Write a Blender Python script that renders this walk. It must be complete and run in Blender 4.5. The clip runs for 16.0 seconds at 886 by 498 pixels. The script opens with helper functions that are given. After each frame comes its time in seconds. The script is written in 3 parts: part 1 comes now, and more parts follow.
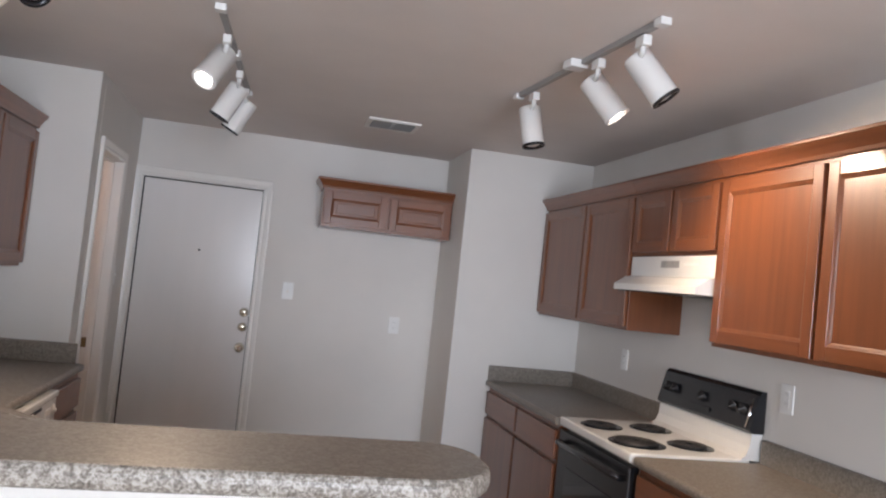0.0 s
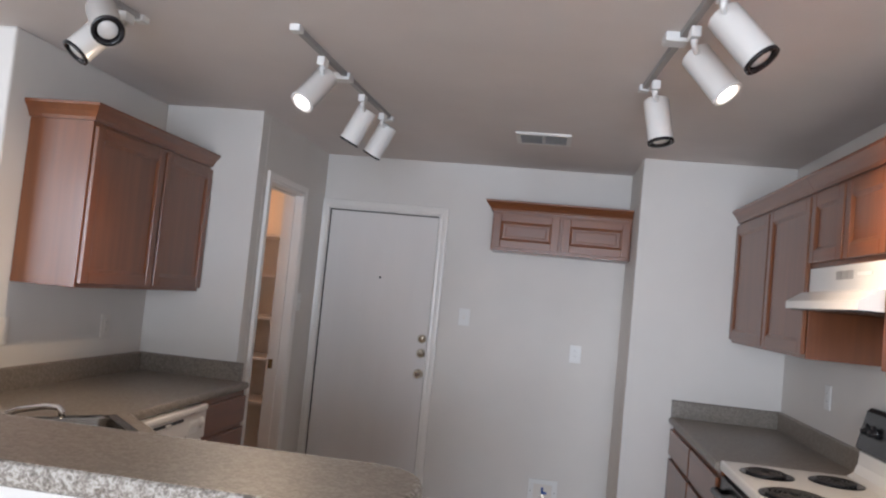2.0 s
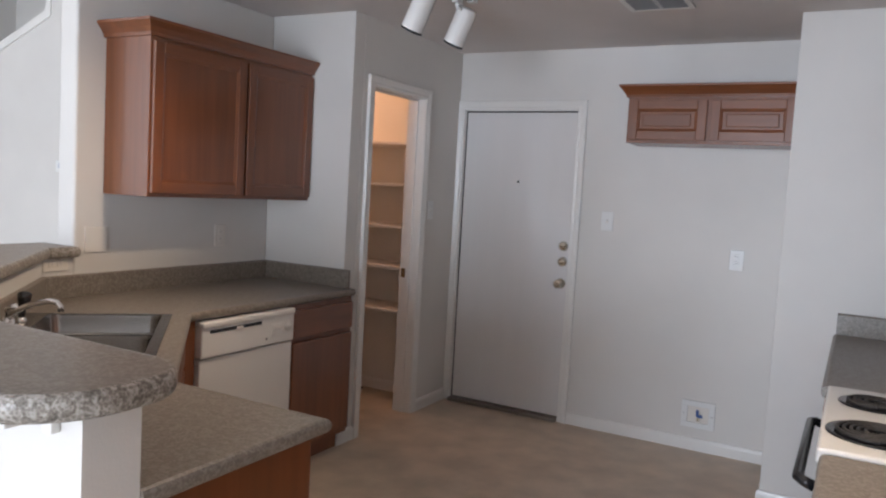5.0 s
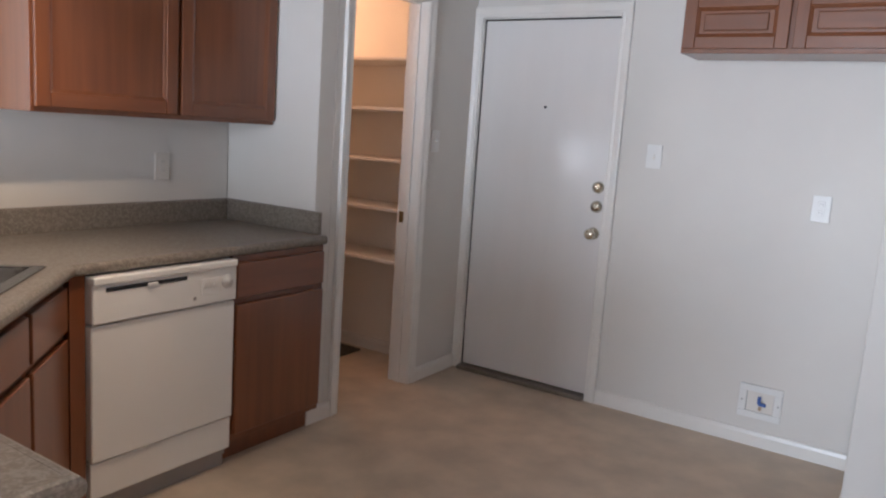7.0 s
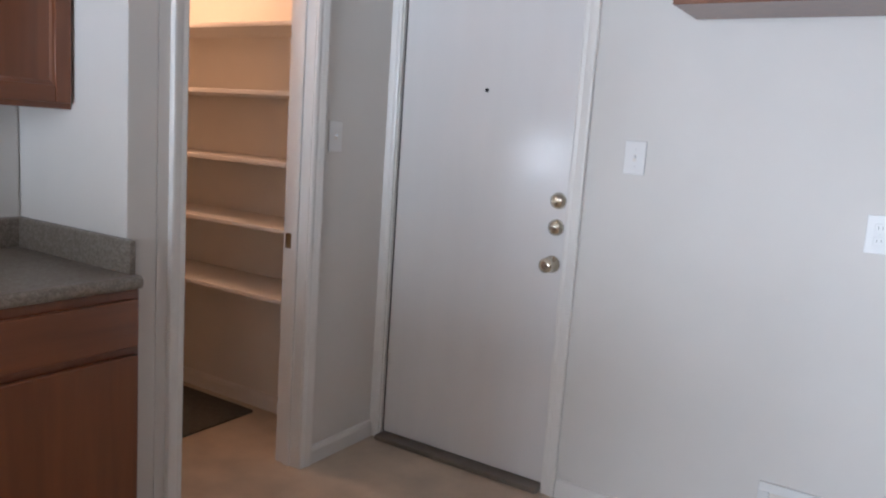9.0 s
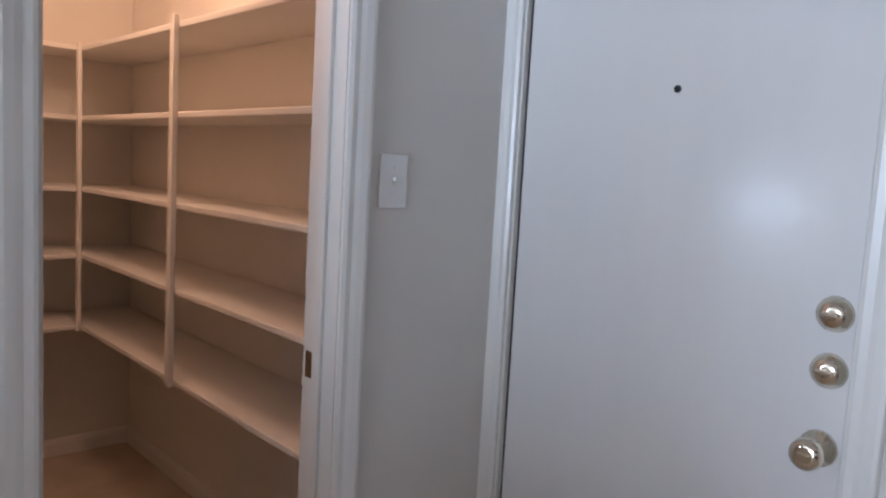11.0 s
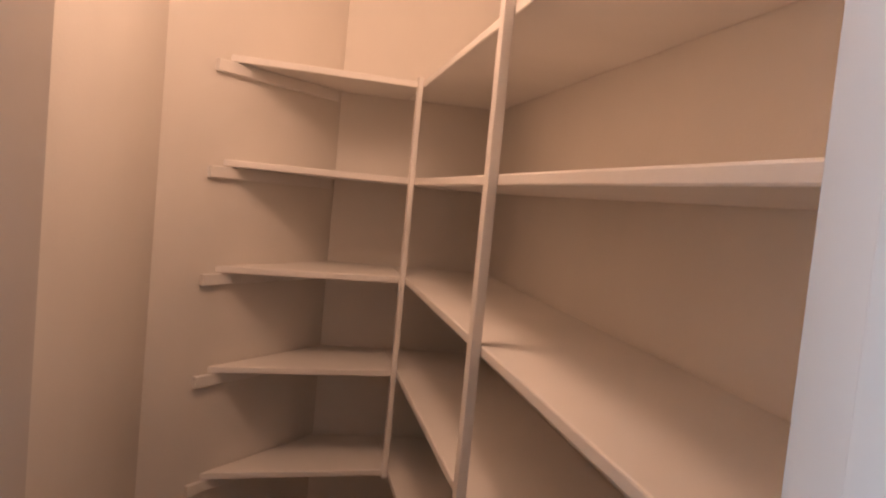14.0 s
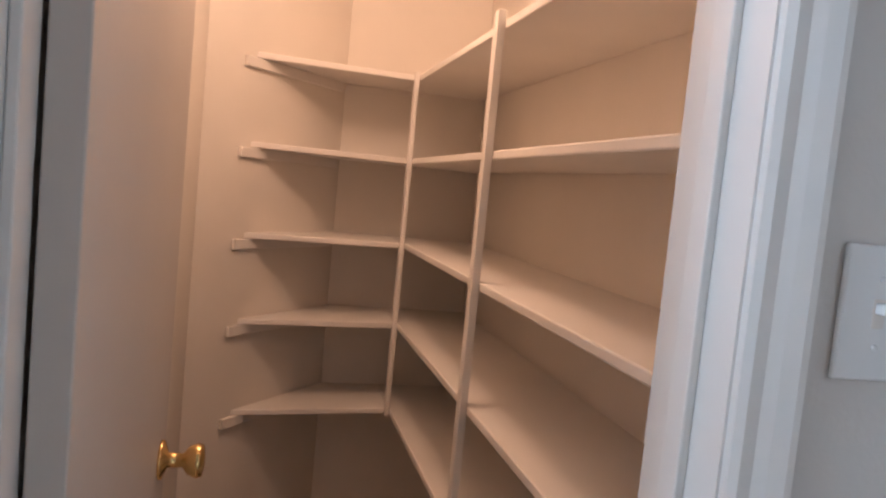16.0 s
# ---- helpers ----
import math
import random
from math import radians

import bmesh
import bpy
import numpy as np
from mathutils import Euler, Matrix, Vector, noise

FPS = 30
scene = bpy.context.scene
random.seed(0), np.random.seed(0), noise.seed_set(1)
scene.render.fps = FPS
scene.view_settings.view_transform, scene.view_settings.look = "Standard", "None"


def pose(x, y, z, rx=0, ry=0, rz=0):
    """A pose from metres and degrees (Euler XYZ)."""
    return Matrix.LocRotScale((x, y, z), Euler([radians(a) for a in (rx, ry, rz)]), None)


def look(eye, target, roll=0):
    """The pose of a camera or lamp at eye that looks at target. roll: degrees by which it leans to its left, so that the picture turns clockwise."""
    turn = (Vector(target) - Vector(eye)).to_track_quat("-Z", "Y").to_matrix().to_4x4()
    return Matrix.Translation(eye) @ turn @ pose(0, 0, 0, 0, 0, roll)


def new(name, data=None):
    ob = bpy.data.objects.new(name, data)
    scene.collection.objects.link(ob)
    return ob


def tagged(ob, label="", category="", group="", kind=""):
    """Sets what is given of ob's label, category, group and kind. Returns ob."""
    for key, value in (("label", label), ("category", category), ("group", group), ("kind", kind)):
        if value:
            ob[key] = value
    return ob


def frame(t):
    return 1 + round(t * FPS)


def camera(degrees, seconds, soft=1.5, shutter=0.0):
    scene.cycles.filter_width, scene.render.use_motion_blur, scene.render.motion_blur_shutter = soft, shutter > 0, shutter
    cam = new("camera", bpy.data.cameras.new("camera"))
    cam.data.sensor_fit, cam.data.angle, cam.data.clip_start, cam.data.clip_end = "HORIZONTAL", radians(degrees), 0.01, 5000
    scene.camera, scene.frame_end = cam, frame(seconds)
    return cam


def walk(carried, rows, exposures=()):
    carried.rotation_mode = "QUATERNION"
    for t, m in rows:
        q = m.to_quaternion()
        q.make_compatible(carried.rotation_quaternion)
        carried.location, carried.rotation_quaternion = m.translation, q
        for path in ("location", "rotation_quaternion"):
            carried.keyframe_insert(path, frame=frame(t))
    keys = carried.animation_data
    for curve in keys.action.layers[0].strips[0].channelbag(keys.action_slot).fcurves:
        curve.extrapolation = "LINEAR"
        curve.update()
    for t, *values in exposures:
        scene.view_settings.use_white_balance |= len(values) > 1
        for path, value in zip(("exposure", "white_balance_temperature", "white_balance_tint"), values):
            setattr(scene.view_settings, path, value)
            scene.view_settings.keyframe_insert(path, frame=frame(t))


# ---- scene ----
PATH = [
    (0, (0.139, -0.508, 1.529), (0.58, 1.44, 1.617), 6.1),
    (0.5, (0.30, -0.430, 1.537), (0.530, 1.556, 1.65), 6.0),
    (1, (0.45, -0.418, 1.53), (0.508, 1.577, 1.655), 5.9),
    (1.5, (0.662, -0.378, 1.527), (0.541, 1.614, 1.647), 5.9),
    (2, (0.87, -0.308, 1.52), (0.579, 1.668, 1.631), 5.6),
    (2.5, (1.014, -0.24, 1.55), (0.587, 1.713, 1.619), 5.0),
    (3, (1.225, -0.138, 1.537), (0.636, 1.772, 1.577), 4.6),
    (3.5, (1.343, -0.027, 1.516), (0.635, 1.843, 1.521), 4.1),
    (4, (1.475, 0.083, 1.481), (0.659, 1.908, 1.445), 3.4),
    (4.5, (1.567, 0.193, 1.475), (0.673, 1.98, 1.382), 3.1),
    (5, (1.687, 0.296, 1.492), (0.728, 2.044, 1.335), 3.3),
    (5.2, (1.728, 0.368, 1.486), (0.744, 2.102, 1.311), 3.4),
    (6.2, (1.57, 0.80, 1.44), (0.55, 2.51, 1.19), 3.7),
    (7.3, (1.476, 1.333, 1.406), (0.389, 2.98, 1.082), 3.9),
    (7.5, (1.426, 1.396, 1.398), (0.351, 3.051, 1.073), 3.9),
    (8, (1.296, 1.641, 1.396), (0.272, 3.328, 1.071), 3.9),
    (8.5, (1.228, 1.961, 1.383), (0.219, 3.661, 1.076), 3.8),
    (8.7, (1.216, 2.109, 1.388), (0.195, 3.801, 1.083), 3.9),
    (10.8, (0.563, 3.528, 1.384), (-0.844, 4.932, 1.166), 3.2),
    (11, (0.498, 3.602, 1.385), (-0.966, 4.947, 1.173), 3.2),
    (11.5, (0.231, 3.814, 1.374), (-1.373, 4.992, 1.172), 3.8),
    (12, (-0.113, 4.102, 1.369), (-1.879, 5.009, 1.13), 3.5),
    (12.5, (-0.364, 4.196, 1.356), (-2.213, 4.916, 1.107), 3.5),
    (13, (-0.494, 4.231, 1.383), (-2.393, 4.811, 1.143), 4.0),
    (13.5, (-0.577, 4.256, 1.426), (-2.513, 4.718, 1.231), 4.8),
    (14, (-0.619, 4.268, 1.467), (-2.578, 4.649, 1.333), 5.5),
    (14.5, (-0.628, 4.247, 1.481), (-2.598, 4.584, 1.416), 5.8),
    (15, (-0.595, 4.228, 1.47), (-2.571, 4.533, 1.436), 5.9),
    (15.5, (-0.446, 4.171, 1.438), (-2.409, 4.544, 1.367), 5.8),
    (16, (-0.265, 4.122, 1.423), (-2.204, 4.585, 1.266), 5.5),
]
cam = camera(60.9, 16.0, soft=2.2)
walk(cam, [(t, look(eye, target, roll)) for t, eye, target, roll in PATH],
     exposures=[(0, 0.3, 6700, 17), (2.5, 0.35, 6550, 16), (5, 0.4, 6450, 15), (8.5, 0.95, 6250, 14), (11, 0.95, 5700, 11), (11.5, 1.1, 5550, 10), (12, 1.25, 5100, 7), (12.5, 1.45, 4800, 5), (13, 1.4, 4950, 5), (13.5, 1.25, 5300, 8), (14, 1.12, 5700, 11), (15, 1.08, 6150, 12), (16, 1.3, 5650, 9)])

# ---- light ----
world = bpy.data.worlds.new("world")
scene.world = world
world.use_nodes = True
wn = world.node_tree.nodes
sky = wn.new("ShaderNodeTexSky")
sky.sky_type, sky.sun_disc = 'NISHITA', False
sky.sun_elevation, sky.sun_rotation = radians(40), radians(215)
wn["Background"].inputs[1].default_value = 0.12
world.node_tree.links.new(sky.outputs[0], wn["Background"].inputs[0])


def lamp(name, kind, m, energy, color, **more):
    data = bpy.data.lights.new(name, kind)
    data.energy, data.color = energy, color
    if kind == 'AREA':
        data.shape, data.size, data.size_y = 'RECTANGLE', more["w"], more["h"]
    if kind == 'SPOT':
        data.spot_size, data.spot_blend, data.shadow_soft_size = radians(more["cone"]), 0.9, 0.04
    if kind == 'POINT':
        data.shadow_soft_size = more["r"]
    ob = new(name, data)
    ob.matrix_world = m
    return ob


DAY = (0.72, 0.85, 1.0)
WARM = (1.0, 0.59, 0.36)
lamp("patio_daylight", 'AREA', look((0.9, -4.42, 1.15), (0.9, 0, 1.15)), 215, DAY, w=2.3, h=2.0)
lamp("south_window_daylight", 'AREA', look((-5.0, -4.42, 1.75), (-5.0, 0, 1.75)), 125, DAY, w=1.5, h=1.6)
lamp("west_window_daylight", 'AREA', look((-5.94, -2.35, 2.1), (0, -2.35, 2.1)), 45, DAY, w=0.9, h=2.2)
lamp("pantry_bulb", 'POINT', pose(-1.85, 4.30, 2.24), 6.6, WARM, r=0.13)

# ---- materials ----


def material(name, base, rough=0.5, metal=0.0, vary=0.06, scale=3.0, bump=0.0, bump_scale=200.0, stretch=(1, 1, 1), spec=0.5):
    m = bpy.data.materials.new(name)
    m.use_nodes = True
    nt = m.node_tree
    b = nt.nodes["Principled BSDF"]
    b.inputs["Roughness"].default_value, b.inputs["Metallic"].default_value = rough, metal
    b.inputs["Specular IOR Level"].default_value = spec
    co = nt.nodes.new("ShaderNodeTexCoord")
    mp = nt.nodes.new("ShaderNodeMapping")
    mp.inputs["Scale"].default_value = stretch
    nt.links.new(co.outputs["Object"], mp.inputs[0])
    n1 = nt.nodes.new("ShaderNodeTexNoise")
    n1.inputs["Scale"].default_value, n1.inputs["Detail"].default_value = scale, 6
    nt.links.new(mp.outputs[0], n1.inputs[0])
    r = nt.nodes.new("ShaderNodeValToRGB")
    r.color_ramp.elements[0].position, r.color_ramp.elements[1].position = 0.3, 0.7
    r.color_ramp.elements[0].color = (*[c * (1 - vary) for c in base], 1)
    r.color_ramp.elements[1].color = (*[min(1, c * (1 + vary)) for c in base], 1)
    nt.links.new(n1.outputs[0], r.inputs[0])
    nt.links.new(r.outputs[0], b.inputs["Base Color"])
    if bump:
        n2 = nt.nodes.new("ShaderNodeTexNoise")
        n2.inputs["Scale"].default_value, n2.inputs["Detail"].default_value = bump_scale, 3
        nt.links.new(mp.outputs[0], n2.inputs[0])
        bp = nt.nodes.new("ShaderNodeBump")
        bp.inputs["Strength"].default_value, bp.inputs["Distance"].default_value = bump, 0.002
        nt.links.new(n2.outputs[0], bp.inputs["Height"])
        nt.links.new(bp.outputs[0], b.inputs["Normal"])
    return m


def speckle(name, dark, mid, light, rough=0.35):
    """Laminate with stone-like flecks of three tones."""
    m = bpy.data.materials.new(name)
    m.use_nodes = True
    nt = m.node_tree
    b = nt.nodes["Principled BSDF"]
    b.inputs["Roughness"].default_value = rough
    co = nt.nodes.new("ShaderNodeTexCoord")
    n1 = nt.nodes.new("ShaderNodeTexNoise")
    n1.inputs["Scale"].default_value, n1.inputs["Detail"].default_value, n1.inputs["Distortion"].default_value = 66, 4, 1.2
    n2 = nt.nodes.new("ShaderNodeTexVoronoi")
    n2.inputs["Scale"].default_value = 170
    nt.links.new(co.outputs["Object"], n1.inputs[0])
    nt.links.new(co.outputs["Object"], n2.inputs[0])
    mx = nt.nodes.new("ShaderNodeMath")
    mx.operation = 'MULTIPLY_ADD'
    mx.inputs[1].default_value = 0.28
    nt.links.new(n2.outputs["Distance"], mx.inputs[0])
    nt.links.new(n1.outputs[0], mx.inputs[2])
    r = nt.nodes.new("ShaderNodeValToRGB")
    e = r.color_ramp.elements
    e[0].position, e[0].color = 0.42, (*dark, 1)
    e[1].position, e[1].color = 0.78, (*light, 1)
    k = e.new(0.60)
    k.color = (*mid, 1)
    nt.links.new(mx.outputs[0], r.inputs[0])
    nt.links.new(r.outputs[0], b.inputs["Base Color"])
    return m


def wood(name, dark, light, rough=0.38, across=1.0):
    """Stained oak with the grain upright."""
    m = bpy.data.materials.new(name)
    m.use_nodes = True
    nt = m.node_tree
    b = nt.nodes["Principled BSDF"]
    b.inputs["Roughness"].default_value = rough
    b.inputs["Coat Weight"].default_value, b.inputs["Coat Roughness"].default_value = 0.5, 0.14
    co = nt.nodes.new("ShaderNodeTexCoord")
    info = nt.nodes.new("ShaderNodeObjectInfo")
    mul = nt.nodes.new("ShaderNodeMath")
    mul.operation, mul.inputs[1].default_value = 'MULTIPLY', 30
    nt.links.new(info.outputs["Random"], mul.inputs[0])
    mp = nt.nodes.new("ShaderNodeMapping")
    mp.inputs["Scale"].default_value = (1, 1, 0.055) if across else (0.055, 1, 1)
    nt.links.new(co.outputs["Object"], mp.inputs[0])
    nt.links.new(mul.outputs[0], mp.inputs["Location"])
    n1 = nt.nodes.new("ShaderNodeTexNoise")
    n1.inputs["Scale"].default_value, n1.inputs["Detail"].default_value, n1.inputs["Distortion"].default_value = 26, 7, 0.5
    nt.links.new(mp.outputs[0], n1.inputs[0])
    n3 = nt.nodes.new("ShaderNodeTexNoise")
    n3.inputs["Scale"].default_value = 2.5
    nt.links.new(co.outputs["Object"], n3.inputs[0])
    ad = nt.nodes.new("ShaderNodeMath")
    ad.operation, ad.inputs[1].default_value = 'MULTIPLY_ADD', 0.35
    nt.links.new(n3.outputs[0], ad.inputs[0])
    nt.links.new(n1.outputs[0], ad.inputs[2])
    r = nt.nodes.new("ShaderNodeValToRGB")
    e = r.color_ramp.elements
    e[0].position, e[0].color = 0.5, (*dark, 1)
    e[1].position, e[1].color = 0.85, (*light, 1)
    nt.links.new(ad.outputs[0], r.inputs[0])
    nt.links.new(r.outputs[0], b.inputs["Base Color"])
    bp = nt.nodes.new("ShaderNodeBump")
    bp.inputs["Strength"].default_value, bp.inputs["Distance"].default_value = 0.05, 0.001
    nt.links.new(n1.outputs[0], bp.inputs["Height"])
    nt.links.new(bp.outputs[0], b.inputs["Normal"])
    return m


def glow(name, color, power):
    m = bpy.data.materials.new(name)
    m.use_nodes = True
    b = m.node_tree.nodes["Principled BSDF"]
    b.inputs["Base Color"].default_value = (*color, 1)
    b.inputs["Emission Color"].default_value, b.inputs["Emission Strength"].default_value = (*color, 1), power
    return m


PAINT = material("wall_paint", (0.68, 0.655, 0.615), 0.6, vary=0.025, bump=0.25, bump_scale=140)
CEIL = material("ceiling_paint", (0.73, 0.68, 0.65), 0.85, vary=0.03, bump=0.5, bump_scale=90)
PANTRY_PAINT = material("pantry_paint", (0.85, 0.79, 0.71), 0.65, vary=0.03, bump=0.2, bump_scale=140)
TRIM = material("trim_paint", (0.78, 0.76, 0.72), 0.28, vary=0.03, bump=0.05, bump_scale=60)
SHELF = material("shelf_paint", (0.87, 0.82, 0.76), 0.45, vary=0.04, bump=0.1, bump_scale=80)
DOORP = material("door_paint", (0.74, 0.72, 0.70), 0.19, vary=0.02, scale=8, bump=0.45, bump_scale=13, stretch=(1, 1, 0.16))
VINYL = material("vinyl_floor", (0.56, 0.455, 0.35), 0.38, vary=0.16, scale=5, bump=0.12, bump_scale=70)
OAK = wood("oak_stain", (0.155, 0.046, 0.014), (0.202, 0.062, 0.019))
OAKH = wood("oak_stain_level", (0.155, 0.046, 0.014), (0.202, 0.062, 0.019), across=0)
LAM = speckle("laminate", (0.160, 0.134, 0.108), (0.195, 0.164, 0.134), (0.265, 0.235, 0.20), 0.38)
# same laminate, stronger flecks: daylight on the bar edge put into the colour
LAM_DAYLIT = speckle("laminate_daylit", (0.105, 0.09, 0.075), (0.22, 0.195, 0.165), (0.42, 0.39, 0.35), 0.4)
WHITE = material("white_enamel", (0.78, 0.77, 0.74), 0.22, vary=0.02)
PLASTIC = material("white_plastic", (0.75, 0.75, 0.73), 0.35, vary=0.02)
ALMOND = material("outlet_plastic", (0.73, 0.69, 0.63), 0.4, vary=0.02)
BLACK = material("black_enamel", (0.012, 0.012, 0.014), 0.25, vary=0.1)
COIL = material("burner_coil", (0.03, 0.028, 0.027), 0.55, vary=0.2)
GAP_SHADE = material("gap_shade", (0.015, 0.013, 0.012), 0.7, vary=0.1)
STEEL = material("stainless_steel", (0.32, 0.305, 0.29), 0.26, metal=1.0, vary=0.08, scale=20, stretch=(1, 12, 1))
CHROME = material("chrome", (0.75, 0.75, 0.74), 0.10, metal=1.0, vary=0.03)
NICKEL = material("satin_brass", (0.74, 0.69, 0.58), 0.18, metal=1.0, vary=0.05)
BRASS = material("polished_brass", (0.80, 0.55, 0.22), 0.14, metal=1.0, vary=0.05)
GREY = material("grey_plastic", (0.33, 0.32, 0.31), 0.5, vary=0.05)
VENT = material("vent_dark", (0.10, 0.095, 0.09), 0.7, vary=0.1)
BULB = material("frosted_bulb", (0.6, 0.58, 0.55), 0.2, vary=0.03)
LIT = glow("lit_bulb", (1.0, 0.96, 0.90), 14)
BLUE = material("blue_plastic", (0.05, 0.12, 0.35), 0.4, vary=0.05)
GLASS = material("oven_glass", (0.01, 0.01, 0.012), 0.06, vary=0.05)

# ---- shapes ----


def boxes(*dims, bevel=0.0, seg=2):
    """One bmesh of boxes (x0, x1, y0, y1, z0, z1), edges rounded."""
    bm = bmesh.new()
    for x0, x1, y0, y1, z0, z1 in dims:
        made = bmesh.ops.create_cube(bm, size=1.0)["verts"]
        for v in made:
            v.co = ((x0 + x1) / 2 + v.co.x * (x1 - x0), (y0 + y1) / 2 + v.co.y * (y1 - y0), (z0 + z1) / 2 + v.co.z * (z1 - z0))
    if bevel:
        bmesh.ops.bevel(bm, geom=bm.edges[:], offset=bevel, segments=seg, profile=0.5, affect='EDGES')
    return bm


def lathe(profile, n=24, m=Matrix()):
    """A body turned about z from (radius, height) pairs."""
    bm = bmesh.new()
    rings = []
    for r, z in profile:
        rings.append([bm.verts.new(m @ Vector((r * math.cos(2 * math.pi * i / n), r * math.sin(2 * math.pi * i / n), z))) for i in range(n)])
    for a, b in zip(rings, rings[1:]):
        for i in range(n):
            f = bm.faces.new((a[i], a[(i + 1) % n], b[(i + 1) % n], b[i]))
            f.smooth = True
    for ring, flip in ((rings[0], True), (rings[-1], False)):
        bm.faces.new(ring[::-1] if flip else ring)
    return bm


def sweep(path, profile, m=Matrix()):
    """A moulding: the closed profile (out to the right of the path, up) carried along a flat path with mitred corners."""
    bm = bmesh.new()
    pts = [Vector(p) for p in path]
    rings = []
    for i, p in enumerate(pts):
        dirs = []
        if i:
            dirs.append((p - pts[i - 1]).normalized())
        if i < len(pts) - 1:
            dirs.append((pts[i + 1] - p).normalized())
        norms = [Vector((d.y, -d.x)) for d in dirs]
        n = sum(norms, Vector((0, 0))).normalized()
        n = n / max(0.2, n.dot(norms[0]))
        rings.append([bm.verts.new(m @ Vector((p.x + n.x * o, p.y + n.y * o, u))) for o, u in profile])
    k = len(profile)
    for a, b in zip(rings, rings[1:]):
        for i in range(k):
            bm.faces.new((a[i], a[(i + 1) % k], b[(i + 1) % k], b[i]))
    bm.faces.new(rings[0])
    bm.faces.new(rings[-1][::-1])
    bmesh.ops.recalc_face_normals(bm, faces=bm.faces[:])
    return bm


def rounded(points, n=8):
    """A flat outline from (x, y, radius) corners."""
    out = []
    for i, (x, y, r) in enumerate(points):
        p = Vector((x, y))
        if not r:
            out.append(p)
            continue
        a = (Vector(points[i - 1][:2]) - p).normalized()
        b = (Vector(points[(i + 1) % len(points)][:2]) - p).normalized()
        half = a.angle(b) / 2
        c = p + (a + b).normalized() * (r / math.sin(half))
        s, e = p + a * (r / math.tan(half)), p + b * (r / math.tan(half))
        a0 = math.atan2(s.y - c.y, s.x - c.x)
        d = (math.atan2(e.y - c.y, e.x - c.x) - a0 + math.pi) % (2 * math.pi) - math.pi
        out += [c + Vector((math.cos(a0 + d * t / n), math.sin(a0 + d * t / n))) * r for t in range(n + 1)]
    return out


def slab(outline, z0, z1, bevel=0.006, seg=3):
    bm = bmesh.new()
    low = [bm.verts.new((p[0], p[1], z0)) for p in outline]
    high = [bm.verts.new((p[0], p[1], z1)) for p in outline]
    n = len(low)
    for i in range(n):
        bm.faces.new((low[i], low[(i + 1) % n], high[(i + 1) % n], high[i]))
    top, bottom = bm.faces.new(high), bm.faces.new(low[::-1])
    bmesh.ops.recalc_face_normals(bm, faces=bm.faces[:])
    if bevel:
        bmesh.ops.bevel(bm, geom=list({*top.edges, *bottom.edges}), offset=bevel, segments=seg, profile=0.5, affect='EDGES')
    return bm


def tube(points, r, n=10):
    """A round bar along points."""
    bm = bmesh.new()
    pts = [Vector(p) for p in points]
    rings = []
    for i, p in enumerate(pts):
        d = (pts[min(i + 1, len(pts) - 1)] - pts[max(i - 1, 0)]).normalized()
        q = d.to_track_quat('Z', 'Y')
        rings.append([bm.verts.new(p + q @ Vector((r * math.cos(2 * math.pi * k / n), r * math.sin(2 * math.pi * k / n), 0))) for k in range(n)])
    for a, b in zip(rings, rings[1:]):
        for i in range(n):
            f = bm.faces.new((a[i], a[(i + 1) % n], b[(i + 1) % n], b[i]))
            f.smooth = True
    bm.faces.new(rings[0][::-1])
    bm.faces.new(rings[-1])
    return bm


def merged(*bms):
    out = bmesh.new()
    for b in bms:
        me = bpy.data.meshes.new("joined")
        b.to_mesh(me)
        b.free()
        out.from_mesh(me)
        bpy.data.meshes.remove(me)
    return out


def thing(name, m, label, category, group="", kind=""):
    ob = new(name)
    ob.empty_display_size = 0.1
    ob.matrix_world = m
    return tagged(ob, label, category, group, kind)


def part(name, bm, mat, parent=None, label="", m=None):
    me = bpy.data.meshes.new(name)
    bm.to_mesh(me)
    bm.free()
    me.materials.append(mat)
    ob = new(name, me)
    if parent:
        ob.parent = parent
    if m:
        ob.matrix_basis = m
    return tagged(ob, label)


def solid(name, bm, mat, label, category, kind="", group=""):
    return tagged(part(name, bm, mat), label, category, group, kind)


def structure(name, bm, mat, label, category="wall"):
    return solid(name, bm, mat, label, category, "structure")


# ---- setting ----
H = 2.44
structure("floor", boxes((-6.1, 2.4, -4.6, 5.12, -0.12, 0.0)), VINYL, "tan mottled vinyl sheet floor", "floor")
structure("ceiling", boxes((-1.9, 2.4, -1.6, 5.12, H, H + 0.12), (-3.72, -1.9, 3.74, 5.12, H, H + 0.12)), CEIL, "off-white textured flat ceiling", "ceiling")
structure("ceiling_living", boxes((-6.1, 2.4, -4.6, 5.12, 3.9, 4.0)), CEIL, "high tan ceiling of the living room", "ceiling")
structure("wall_bulkhead", boxes((-1.9, 2.4, -1.72, -1.6, H, 3.9), (-2.02, -1.9, -1.72, 3.71, H, 3.9)), PAINT, "painted drop wall above the kitchen ceiling")
DX0, DX1 = -0.775, 0.045
structure("wall_north", boxes((-3.72, DX0 - 0.02, 5.0, 5.12, 0, H), (DX1 + 0.02, 2.4, 5.0, 5.12, 0, H), (DX0 - 0.02, DX1 + 0.02, 5.0, 5.12, 2.065, H)), PAINT, "pale greige painted wall with the entry door")
structure("wall_east", boxes((2.25, 2.4, -4.6, 5.0, 0, 3.9)), PAINT, "pale greige painted wall behind the range")
